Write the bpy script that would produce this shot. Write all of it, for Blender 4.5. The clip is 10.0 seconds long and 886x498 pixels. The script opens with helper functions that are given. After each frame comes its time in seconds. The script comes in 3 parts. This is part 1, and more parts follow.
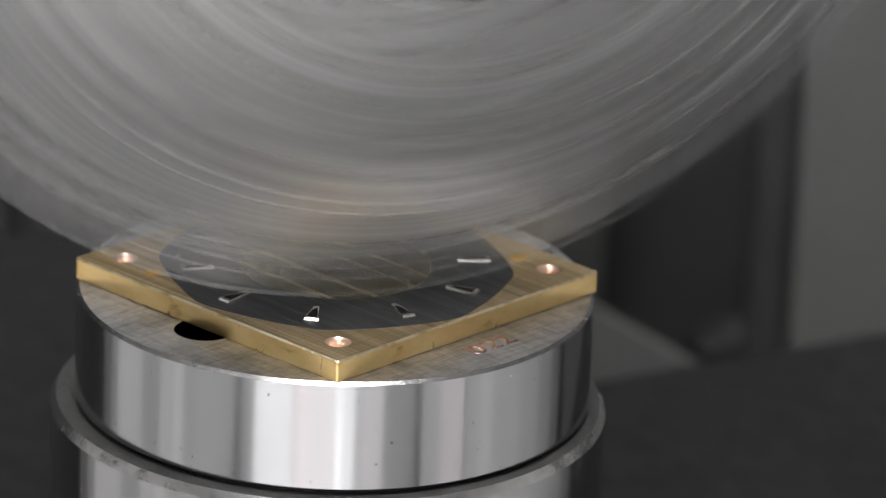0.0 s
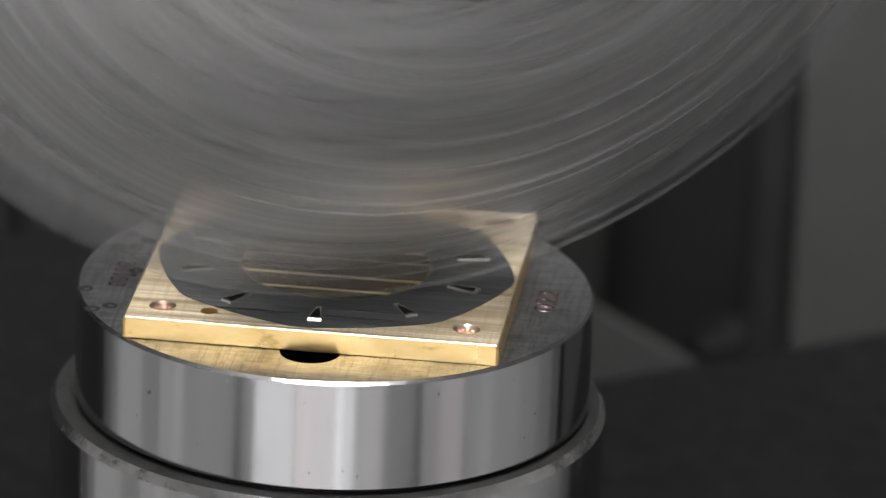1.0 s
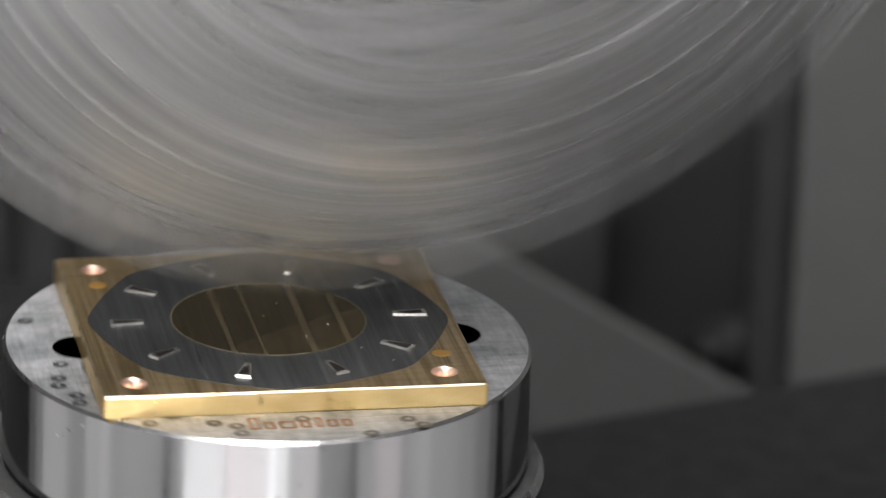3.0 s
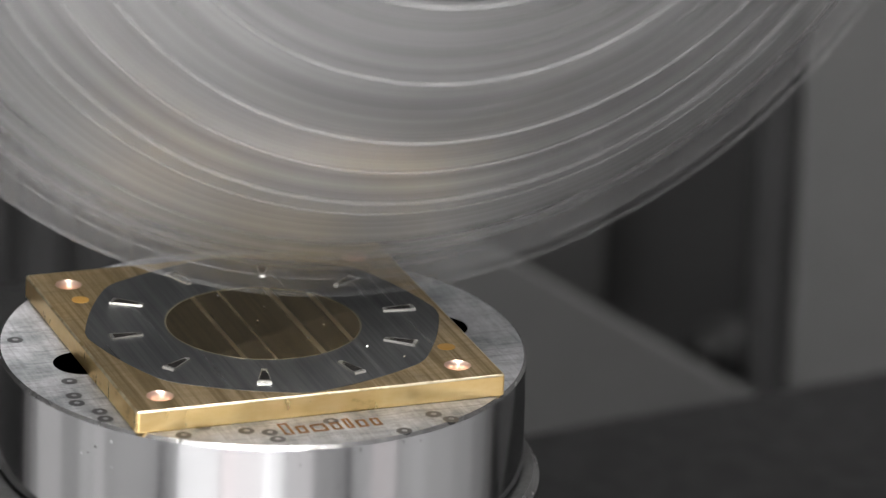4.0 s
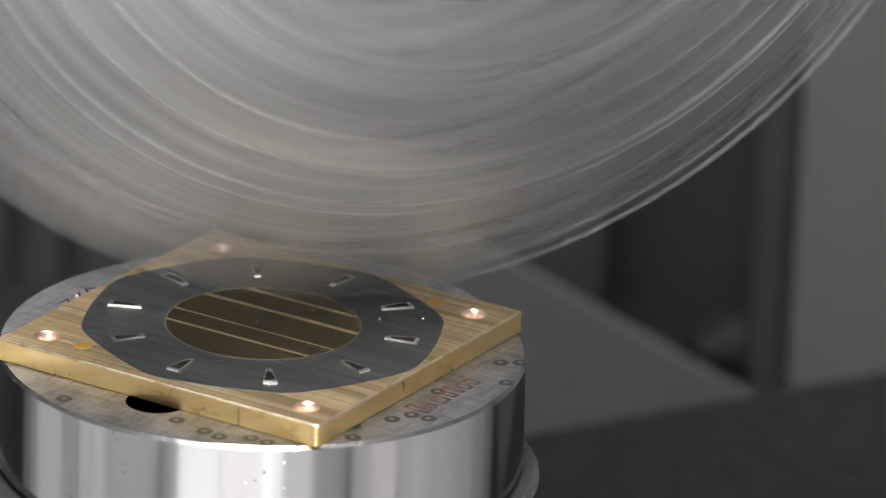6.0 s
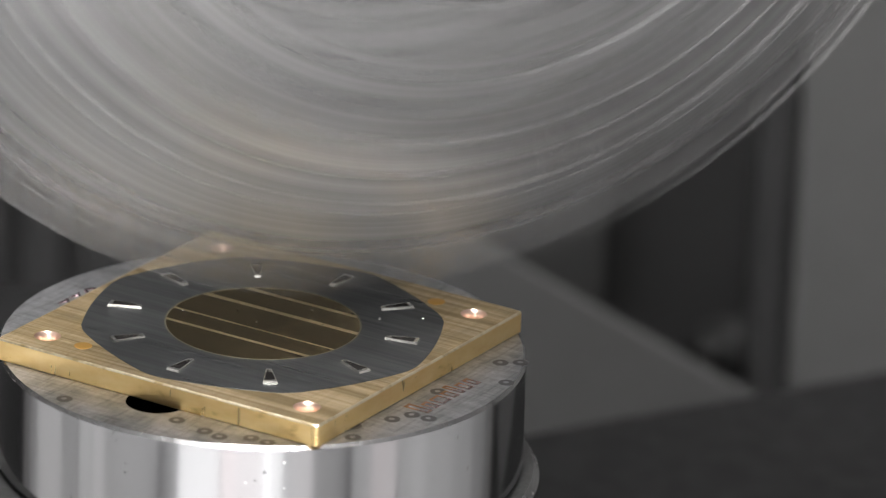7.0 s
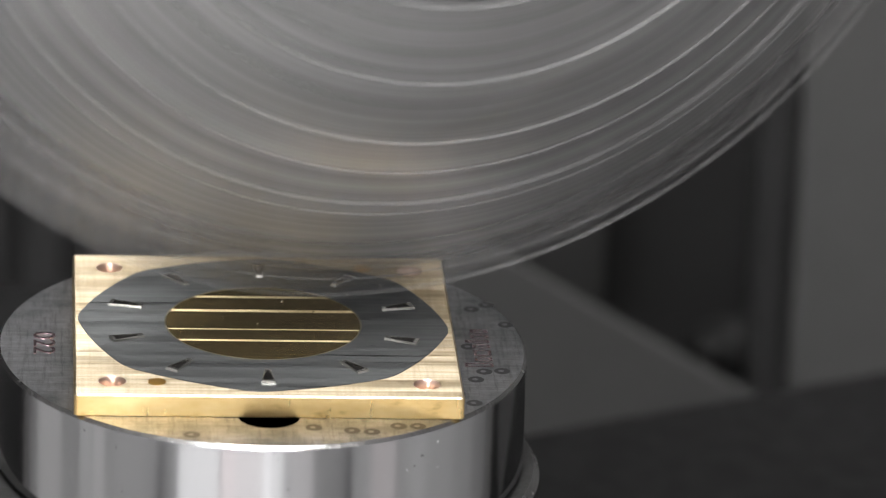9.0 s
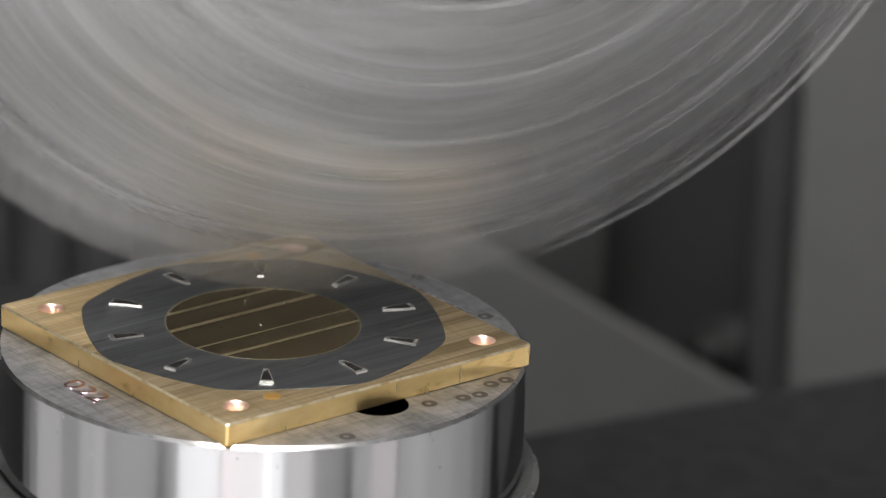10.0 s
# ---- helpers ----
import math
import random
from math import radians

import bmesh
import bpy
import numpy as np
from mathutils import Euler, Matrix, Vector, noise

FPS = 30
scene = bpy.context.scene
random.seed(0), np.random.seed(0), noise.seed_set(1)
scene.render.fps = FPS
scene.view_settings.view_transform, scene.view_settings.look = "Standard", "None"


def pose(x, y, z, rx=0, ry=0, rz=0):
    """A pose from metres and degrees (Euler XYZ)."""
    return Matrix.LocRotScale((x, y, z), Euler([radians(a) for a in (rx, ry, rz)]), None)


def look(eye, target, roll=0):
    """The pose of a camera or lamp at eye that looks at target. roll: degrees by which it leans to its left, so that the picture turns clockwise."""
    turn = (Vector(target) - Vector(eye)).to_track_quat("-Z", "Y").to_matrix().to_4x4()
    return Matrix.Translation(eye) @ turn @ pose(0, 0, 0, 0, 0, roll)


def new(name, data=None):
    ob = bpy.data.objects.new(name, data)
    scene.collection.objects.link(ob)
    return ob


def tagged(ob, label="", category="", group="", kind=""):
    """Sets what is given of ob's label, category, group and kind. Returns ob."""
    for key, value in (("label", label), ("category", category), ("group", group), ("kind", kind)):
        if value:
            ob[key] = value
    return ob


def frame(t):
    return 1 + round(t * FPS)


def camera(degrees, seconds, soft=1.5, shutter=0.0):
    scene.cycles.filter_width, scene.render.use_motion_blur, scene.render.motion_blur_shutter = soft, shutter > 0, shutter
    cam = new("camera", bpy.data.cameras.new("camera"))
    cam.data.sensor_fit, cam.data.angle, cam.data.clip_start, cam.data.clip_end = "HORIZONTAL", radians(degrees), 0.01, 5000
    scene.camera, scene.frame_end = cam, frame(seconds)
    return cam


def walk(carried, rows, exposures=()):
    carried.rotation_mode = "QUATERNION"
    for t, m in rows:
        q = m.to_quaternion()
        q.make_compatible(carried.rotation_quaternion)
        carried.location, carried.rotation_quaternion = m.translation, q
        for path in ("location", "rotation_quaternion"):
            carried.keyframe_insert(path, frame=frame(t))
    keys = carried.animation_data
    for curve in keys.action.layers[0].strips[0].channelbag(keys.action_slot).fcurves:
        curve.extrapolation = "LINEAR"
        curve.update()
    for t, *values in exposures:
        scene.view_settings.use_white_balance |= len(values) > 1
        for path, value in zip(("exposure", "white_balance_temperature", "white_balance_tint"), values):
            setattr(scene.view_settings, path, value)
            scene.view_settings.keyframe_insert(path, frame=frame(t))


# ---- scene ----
MM = 0.001


# ---- camera ----
EYE = Vector((18.639, -589.965, 233.26)) * MM
TILT = radians(20.799)
cam = camera(8.417, 10.0, soft=1.2, shutter=0.5)
shot = look(EYE, EYE + Vector((0, math.cos(TILT), -math.sin(TILT))), roll=2.207)
walk(cam, [(0.0, shot), (10.0, shot)],
     exposures=[(0.0, -0.15), (0.15, -0.15), (0.35, -0.44), (0.5, -0.54), (1.0, -0.7), (2.3, -0.7), (2.5, -0.62), (2.8, -0.35), (3.3, -0.05), (7.0, 0.0), (7.25, -0.28),
                (8.5, -0.3), (9.0, -0.4), (9.5, -0.2), (10.0, 0.0)])
cam.data.dof.use_dof = True
cam.data.dof.focus_distance = 0.628
cam.data.dof.aperture_fstop = 28.0

# ---- light ----
world = bpy.data.worlds.new("cabin_gloom")
world.use_nodes = True
world.node_tree.nodes["Background"].inputs[0].default_value = (0.53, 0.52, 0.52, 1)
world.node_tree.nodes["Background"].inputs[1].default_value = 0.05
scene.world = world


def area_lamp(name, place, target, sx, sy, watts, colour=(1, 1, 1)):
    data = bpy.data.lights.new(name, "AREA")
    data.shape, data.size, data.size_y, data.energy, data.color = "RECTANGLE", sx, sy, watts, colour
    ob = new(name, data)
    ob.matrix_world = look(place, target)
    return ob


CEILING_LAMP = Vector((0.0, -0.10, 0.545))
area_lamp("led_bar_light", CEILING_LAMP, CEILING_LAMP - Vector((0, 0, 1)), 0.16, 0.60, 9.0, (1.0, 0.985, 0.97))


# ---- materials ----
def material(name, base, rough=0.5, metal=0.0, alpha=1.0):
    m = bpy.data.materials.new(name)
    m.use_nodes = True
    b = m.node_tree.nodes["Principled BSDF"]
    b.inputs["Base Color"].default_value = (*base, 1)
    b.inputs["Roughness"].default_value = rough
    b.inputs["Metallic"].default_value = metal
    b.inputs["Alpha"].default_value = alpha
    return m, m.node_tree.nodes, m.node_tree.links, b


def coords(nodes, links, scale):
    tc = nodes.new("ShaderNodeTexCoord")
    mp = nodes.new("ShaderNodeMapping")
    mp.inputs["Scale"].default_value = scale
    links.new(tc.outputs["Object"], mp.inputs["Vector"])
    return mp.outputs["Vector"]


def noise_tex(nodes, links, vec, scale=1.0, detail=4.0, rough=0.6):
    n = nodes.new("ShaderNodeTexNoise")
    n.inputs["Scale"].default_value = scale
    n.inputs["Detail"].default_value = detail
    n.inputs["Roughness"].default_value = rough
    links.new(vec, n.inputs["Vector"])
    return n.outputs["Fac"]


def ramp(nodes, links, fac, stops):
    r = nodes.new("ShaderNodeValToRGB")
    el = r.color_ramp.elements
    for i, (p, c) in enumerate(stops):
        e = el[i] if i < 2 else el.new(p)
        e.position = p
    for e, (p, c) in zip(el, stops):
        e.position = p
        e.color = (*c, 1) if isinstance(c, tuple) else (c, c, c, 1)
    links.new(fac, r.inputs["Fac"])
    return r.outputs["Color"]


def math_node(nodes, links, op, a, b=None):
    n = nodes.new("ShaderNodeMath")
    n.operation = op
    for i, v in enumerate((a, b)):
        if v is None:
            continue
        if isinstance(v, (int, float)):
            n.inputs[i].default_value = v
        else:
            links.new(v, n.inputs[i])
    return n.outputs[0]


def mix_colour(nodes, links, fac, a, b, blend="MIX"):
    n = nodes.new("ShaderNodeMix")
    n.data_type, n.blend_type = "RGBA", blend
    for sock, v in ((n.inputs[0], fac), (n.inputs[6], a), (n.inputs[7], b)):
        if isinstance(v, (int, float)):
            sock.default_value = v
        elif isinstance(v, tuple):
            sock.default_value = (*v, 1)
        else:
            links.new(v, sock)
    return n.outputs[2]


def bump(nodes, links, b, height, strength, distance):
    n = nodes.new("ShaderNodeBump")
    n.inputs["Strength"].default_value = strength
    n.inputs["Distance"].default_value = distance
    links.new(height, n.inputs["Height"])
    links.new(n.outputs[0], b.inputs["Normal"])


def tangent(nodes, links, b, amount, turn=0.0):
    t = nodes.new("ShaderNodeTangent")
    t.direction_type, t.uv_map = "UV_MAP", "uv"
    links.new(t.outputs[0], b.inputs["Tangent"])
    b.inputs["Anisotropic"].default_value = amount
    b.inputs["Anisotropic Rotation"].default_value = turn


STRIPES = (-7.5, -3.5, 1.8, 4.95)


def stripe_mask(nodes, links, half):
    """Thin bands along x at the dial's y positions, in mm."""
    tc = nodes.new("ShaderNodeTexCoord")
    sep = nodes.new("ShaderNodeSeparateXYZ")
    links.new(tc.outputs["Object"], sep.inputs[0])
    y = math_node(nodes, links, "MULTIPLY", sep.outputs[1], 1000.0)
    out = None
    for k, s in enumerate(STRIPES):
        d = math_node(nodes, links, "ABSOLUTE", math_node(nodes, links, "SUBTRACT", y, s))
        w = half * (1.0, 1.2, 0.5, 0.9)[k]
        f = math_node(nodes, links, "SUBTRACT", 1.0, math_node(nodes, links, "DIVIDE", d, w))
        f = math_node(nodes, links, "MAXIMUM", f, 0.0)
        out = f if out is None else math_node(nodes, links, "MAXIMUM", out, f)
    return math_node(nodes, links, "MINIMUM", math_node(nodes, links, "MULTIPLY", out, 2.0), 1.0)


def brass_top():
    m, n, l, b = material("brushed_brass", (0.60, 0.40, 0.15), 0.3, 1.0)
    streak = noise_tex(n, l, coords(n, l, (30, 2300, 60)), 1.0, 7.0, 0.8)
    broad = noise_tex(n, l, coords(n, l, (14, 520, 30)), 1.0, 4.0, 0.6)
    blotch = noise_tex(n, l, coords(n, l, (160, 160, 160)), 1.0, 4.0)
    across = noise_tex(n, l, coords(n, l, (1900, 60, 60)), 1.0, 4.0, 0.7)
    base = ramp(n, l, streak, [(0.30, (0.38, 0.25, 0.088)), (0.42, (0.52, 0.35, 0.13)), (0.52, (0.62, 0.43, 0.175)), (0.70, (0.72, 0.53, 0.26))])
    base = mix_colour(n, l, 0.45, base, ramp(n, l, blotch, [(0.35, 0.5), (0.6, 1.0)]), "MULTIPLY")
    base = mix_colour(n, l, 0.25, base, ramp(n, l, broad, [(0.36, 0.35), (0.52, 1.0)]), "MULTIPLY")
    l.new(base, b.inputs["Base Color"])
    l.new(ramp(n, l, streak, [(0.35, 0.32), (0.65, 0.55)]), b.inputs["Roughness"])
    bump(n, l, b, streak, 0.25, 0.00005)
    tangent(n, l, b, 0.45, 0.25)
    pale = n.new("ShaderNodeBsdfPrincipled")
    pale.inputs["Metallic"].default_value = 1.0
    shine = ramp(n, l, streak, [(0.34, (0.16, 0.125, 0.075)), (0.43, (0.58, 0.49, 0.35)), (0.60, (0.95, 0.90, 0.78))])
    shine = mix_colour(n, l, 0.45, shine, ramp(n, l, across, [(0.36, 0.35), (0.55, 1.0)]), "MULTIPLY")
    shine = mix_colour(n, l, 0.7, shine, ramp(n, l, broad, [(0.36, 0.15), (0.52, 1.0)]), "MULTIPLY")
    l.new(shine, pale.inputs["Base Color"])
    l.new(ramp(n, l, streak, [(0.35, 0.36), (0.65, 0.56)]), pale.inputs["Roughness"])
    bump(n, l, pale, streak, 0.3, 0.00005)
    tangent(n, l, pale, 0.85, 0.25)
    mix = n.new("ShaderNodeMixShader")
    mix.inputs[0].default_value = 0.42
    l.new(b.outputs[0], mix.inputs[1])
    l.new(pale.outputs[0], mix.inputs[2])
    l.new(mix.outputs[0], n["Material Output"].inputs["Surface"])
    return m


def brass_side():
    m, n, l, b = material("milled_brass", (0.75, 0.50, 0.17), 0.35, 1.0)
    grain = noise_tex(n, l, coords(n, l, (900, 900, 150)), 1.0, 4.0)
    blotch = noise_tex(n, l, coords(n, l, (220, 220, 500)), 1.0, 5.0)
    base = ramp(n, l, blotch, [(0.28, (0.52, 0.335, 0.12)), (0.40, (0.84, 0.59, 0.25)), (0.8, (0.93, 0.71, 0.36))])
    l.new(base, b.inputs["Base Color"])
    l.new(ramp(n, l, grain, [(0.3, 0.26), (0.7, 0.38)]), b.inputs["Roughness"])
    bump(n, l, b, grain, 0.3, 0.0001)
    return m


def brass_centre():
    m, n, l, b = material("polished_brass", (0.40, 0.27, 0.09), 0.2, 1.0)
    streak = noise_tex(n, l, coords(n, l, (40, 1800, 40)), 1.0, 5.0, 0.7)
    speck = noise_tex(n, l, coords(n, l, (700, 700, 700)), 1.0, 3.0)
    mask = stripe_mask(n, l, 0.34)
    base = mix_colour(n, l, 0.5, (0.20, 0.145, 0.062), ramp(n, l, streak, [(0.38, (0.06, 0.042, 0.016)), (0.62, (0.44, 0.33, 0.15))]))
    base = mix_colour(n, l, ramp(n, l, speck, [(0.74, 0.0), (0.77, 0.4)]), base, (0.6, 0.48, 0.25))
    l.new(mix_colour(n, l, mask, base, (0.56, 0.46, 0.28)), b.inputs["Base Color"])
    l.new(math_node(n, l, "ADD", math_node(n, l, "MULTIPLY", mask, 0.30), 0.20), b.inputs["Roughness"])
    bump(n, l, b, streak, 0.15, 0.00005)
    tangent(n, l, b, 0.9, 0.25)
    return m


def dial_black():
    m, n, l, b = material("satin_black_coating", (0.03, 0.032, 0.036), 0.4, 0.0)
    streak = noise_tex(n, l, coords(n, l, (40, 2200, 40)), 1.0, 5.0, 0.7)
    blotch = noise_tex(n, l, coords(n, l, (120, 120, 120)), 1.0, 4.0)
    mask = stripe_mask(n, l, 0.30)
    base = ramp(n, l, blotch, [(0.3, (0.012, 0.0124, 0.0127)), (0.7, (0.0195, 0.020, 0.0205))])
    base = mix_colour(n, l, math_node(n, l, "MULTIPLY", mask, 0.25), base, (0.09, 0.09, 0.09))
    l.new(base, b.inputs["Base Color"])
    b.inputs["Specular IOR Level"].default_value = 0.8
    b.inputs["Specular Tint"].default_value = (0.96, 1.0, 1.01, 1)
    broad = noise_tex(n, l, coords(n, l, (16, 480, 30)), 1.0, 4.0, 0.6)
    rough = math_node(n, l, "ADD", math_node(n, l, "MULTIPLY", streak, 0.45), math_node(n, l, "MULTIPLY", broad, 0.55))
    l.new(ramp(n, l, rough, [(0.36, 0.22), (0.50, 0.42), (0.64, 0.62)]), b.inputs["Roughness"])
    bump(n, l, b, streak, 0.2, 0.00004)
    tangent(n, l, b, 0.8, 0.25)
    return m


def steel_side():
    m, n, l, b = material("turned_steel", (0.33, 0.33, 0.335), 0.16, 1.0)
    ring = noise_tex(n, l, coords(n, l, (30, 30, 2500)), 1.0, 4.0)
    smear = noise_tex(n, l, coords(n, l, (130, 130, 60)), 1.0, 5.0)
    nick = noise_tex(n, l, coords(n, l, (1300, 1300, 900)), 1.0, 2.0)
    l.new(ramp(n, l, smear, [(0.3, 0.085), (0.75, 0.17)]), b.inputs["Roughness"])
    base = mix_colour(n, l, ramp(n, l, nick, [(0.72, 0.0), (0.75, 0.7)]), (0.37, 0.37, 0.375), (0.14, 0.14, 0.14))
    spark = noise_tex(n, l, coords(n, l, (900, 900, 700)), 1.0, 2.0)
    base = mix_colour(n, l, ramp(n, l, spark, [(0.755, 0.0), (0.775, 0.8)]), base, (0.85, 0.85, 0.85))
    l.new(base, b.inputs["Base Color"])
    bump(n, l, b, ring, 0.10, 0.00004)
    return m


def steel_top():
    m, n, l, b = material("worn_steel_face", (0.4, 0.4, 0.41), 0.3, 1.0)
    blotch = noise_tex(n, l, coords(n, l, (210, 210, 210)), 1.0, 5.0, 0.6)
    fine = noise_tex(n, l, coords(n, l, (800, 800, 800)), 1.0, 5.0, 0.7)
    scratch = noise_tex(n, l, coords(n, l, (110, 2400, 90)), 1.0, 6.0, 0.8)
    cross = noise_tex(n, l, coords(n, l, (2200, 140, 90)), 1.0, 6.0, 0.8)
    base = ramp(n, l, fine, [(0.30, (0.50, 0.505, 0.52)), (0.70, (0.66, 0.665, 0.685))])
    base = mix_colour(n, l, ramp(n, l, blotch, [(0.28, 0.7), (0.62, 0.0)]), base, (0.13, 0.152, 0.156))
    base = mix_colour(n, l, 0.28, base, ramp(n, l, scratch, [(0.36, 0.2), (0.50, 0.9), (0.62, 1.4)]), "MULTIPLY")
    base = mix_colour(n, l, 0.4, base, ramp(n, l, cross, [(0.38, 0.25), (0.50, 1.0)]), "MULTIPLY")
    l.new(base, b.inputs["Base Color"])
    l.new(ramp(n, l, scratch, [(0.38, 0.45), (0.65, 0.56)]), b.inputs["Roughness"])
    bump(n, l, b, math_node(n, l, "ADD", scratch, math_node(n, l, "MULTIPLY", cross, 0.6)), 0.4, 0.00008)
    tangent(n, l, b, 0.45, 0.0)
    gloss = n.new("ShaderNodeBsdfPrincipled")
    gloss.inputs["Metallic"].default_value = 1.0
    l.new(base, gloss.inputs["Base Color"])
    gloss.inputs["Roughness"].default_value = 0.28
    bump(n, l, gloss, scratch, 0.2, 0.00005)
    mix = n.new("ShaderNodeMixShader")
    mix.inputs[0].default_value = 0.58
    l.new(b.outputs[0], mix.inputs[1])
    l.new(gloss.outputs[0], mix.inputs[2])
    l.new(mix.outputs[0], n["Material Output"].inputs["Surface"])
    return m


def wheel_sweep():
    """A brush face turning too fast to be told apart: see-through, in concentric bands, its wires combed along the turn."""
    m, n, l, b = material("spinning_bristle", (0.6, 0.6, 0.6), 0.5, 0.85)
    tc = n.new("ShaderNodeTexCoord")
    sep = n.new("ShaderNodeSeparateXYZ")
    l.new(tc.outputs["Object"], sep.inputs[0])
    x, z = sep.outputs[0], sep.outputs[2]
    r = math_node(n, l, "SQRT", math_node(n, l, "ADD", math_node(n, l, "MULTIPLY", x, x), math_node(n, l, "MULTIPLY", z, z)))
    rr = math_node(n, l, "MULTIPLY", r, 1000.0 / 75.0)
    comb = n.new("ShaderNodeCombineXYZ")
    l.new(math_node(n, l, "MULTIPLY", r, 420.0), comb.inputs[0])
    bands = noise_tex(n, l, comb.outputs[0], 1.0, 4.0, 0.55)
    soft = noise_tex(n, l, coords(n, l, (26, 26, 26)), 1.0, 3.0)
    prof = ramp(n, l, rr, [(0.44, 0.40), (0.60, 0.44), (0.70, 0.49), (0.77, 0.50), (0.82, 0.47),
                           (0.87, 0.39), (0.915, 0.29), (0.955, 0.16), (0.964, 0.0)])
    a = math_node(n, l, "MULTIPLY", prof, math_node(n, l, "ADD", math_node(n, l, "MULTIPLY", bands, 0.9), 0.55))
    a = math_node(n, l, "MULTIPLY", a, math_node(n, l, "ADD", math_node(n, l, "MULTIPLY", soft, 1.4), 0.3))
    l.new(math_node(n, l, "MINIMUM", a, 0.92), b.inputs["Alpha"])
    l.new(ramp(n, l, bands, [(0.30, 0.48), (0.5, 0.57), (0.70, 0.68)]), b.inputs["Base Color"])
    t = n.new("ShaderNodeTangent")
    t.direction_type, t.axis = "RADIAL", "Y"
    l.new(t.outputs[0], b.inputs["Tangent"])
    b.inputs["Anisotropic"].default_value = 0.72
    return m


def highlight_arc():
    """A pale highlight put on the turning brush as colour, fading in and out along its round."""
    m, n, l, b = material("spinning_highlight", (0.7, 0.7, 0.7), 0.4, 0.3)
    f = noise_tex(n, l, coords(n, l, (24, 24, 24)), 1.0, 2.0)
    l.new(ramp(n, l, f, [(0.42, 0.0), (0.70, 0.17)]), b.inputs["Alpha"])
    return m


def painted(name, c, rough=0.5, spread=0.25, scale=25.0):
    m, n, l, b = material(name, c, rough)
    f = noise_tex(n, l, coords(n, l, (scale, scale, scale)), 1.0, 5.0)
    g = noise_tex(n, l, coords(n, l, (scale * 12, scale * 12, scale * 12)), 1.0, 3.0)
    lo, hi = tuple(v * (1 - spread) for v in c), tuple(v * (1 + spread) for v in c)
    l.new(ramp(n, l, f, [(0.3, lo), (0.7, hi)]), b.inputs["Base Color"])
    l.new(ramp(n, l, g, [(0.3, rough * 0.85), (0.7, min(1, rough * 1.2))]), b.inputs["Roughness"])
    bump(n, l, b, g, 0.1, 0.0003)
    return m


def glow(name, colour, strength):
    m, n, l, b = material(name, colour, 0.8)
    b.inputs["Emission Color"].default_value = (*colour, 1)
    b.inputs["Emission Strength"].default_value = strength
    return m


BRASS_TOP, BRASS_SIDE, BRASS_CENTRE, BLACK = brass_top(), brass_side(), brass_centre(), dial_black()
STEEL_SIDE, STEEL_TOP, SWEEP = steel_side(), steel_top(), wheel_sweep()
COPPER = material("coppery_brass_bore", (0.86, 0.64, 0.52), 0.35, 1.0)[0]
PIN = material("orange_brass_pin", (0.72, 0.42, 0.11), 0.4, 1.0)[0]
SILVER = material("bright_cut_metal", (0.80, 0.79, 0.74), 0.22, 1.0)[0]
POCKET = material("dark_pocket", (0.008, 0.007, 0.007), 0.9)[0]
POCKET.node_tree.nodes["Principled BSDF"].inputs["Specular IOR Level"].default_value = 0.1
BORE = material("dark_bore", (0.02, 0.02, 0.02), 0.6, 0.5)[0]
PINK = material("pinkish_engraving", (0.60, 0.43, 0.46), 0.18, 1.0)[0]
DARK_STEEL = painted("dark_oiled_steel", (0.021, 0.021, 0.0215), 0.5, 0.2, 30)
MARK = material("dark_dent", (0.16, 0.16, 0.165), 0.35, 1.0)[0]
# collar land's colour is darkened for the shade round the body's foot
LAND_SHADE = painted("shade_dark_steel", (0.028, 0.028, 0.028), 0.45, 0.35, 300)


def chamfer_steel():
    m, n, l, b = material("nicked_bright_steel", (0.6, 0.6, 0.6), 0.3, 1.0)
    f = noise_tex(n, l, coords(n, l, (350, 350, 350)), 1.0, 5.0, 0.7)
    l.new(ramp(n, l, f, [(0.34, 0.30), (0.45, 0.62), (0.7, 0.75)]), b.inputs["Base Color"])
    l.new(ramp(n, l, f, [(0.3, 0.32), (0.7, 0.12)]), b.inputs["Roughness"])
    bump(n, l, b, f, 0.4, 0.0002)
    return m


CHAMFER = chamfer_steel()


# pale colour carries the bright highlight along the plate's top edges
def bevel_brass():
    m, n, l, b = material("highlight_brass_bevel", (0.85, 0.72, 0.46), 0.35, 1.0)
    f = noise_tex(n, l, coords(n, l, (420, 420, 420)), 1.0, 4.0, 0.7)
    l.new(ramp(n, l, f, [(0.36, (0.60, 0.46, 0.24)), (0.55, (0.90, 0.80, 0.58))]), b.inputs["Base Color"])
    bump(n, l, b, f, 0.3, 0.0001)
    return m


BEVEL = bevel_brass()
KNOB = painted("black_knob", (0.010, 0.010, 0.010), 0.55, 0.2, 60)
KNOB.node_tree.nodes["Principled BSDF"].inputs["Specular IOR Level"].default_value = 0.25
RIM = material("pale_brass_rim", (0.26, 0.23, 0.16), 0.5, 1.0)[0]
# black colour stands in for the shade in the gap under the body
GROOVE_SHADE = material("shade_black_groove", (0.02, 0.02, 0.02), 0.45, 0.6)[0]
STAGE = painted("black_stage_paint", (0.0075, 0.0075, 0.0077), 0.8, 0.2, 20)
STAGE.node_tree.nodes["Principled BSDF"].inputs["Specular IOR Level"].default_value = 0.1
GREY_SHEET = painted("grey_sheet_metal", (0.060, 0.060, 0.060), 0.55, 0.15, 12)
GREY_PANEL = painted("grey_painted_panel", (0.064, 0.064, 0.064), 0.55, 0.15, 12)
COVER = painted("mid_grey_cover_paint", (0.021, 0.021, 0.021), 0.6, 0.2, 12)
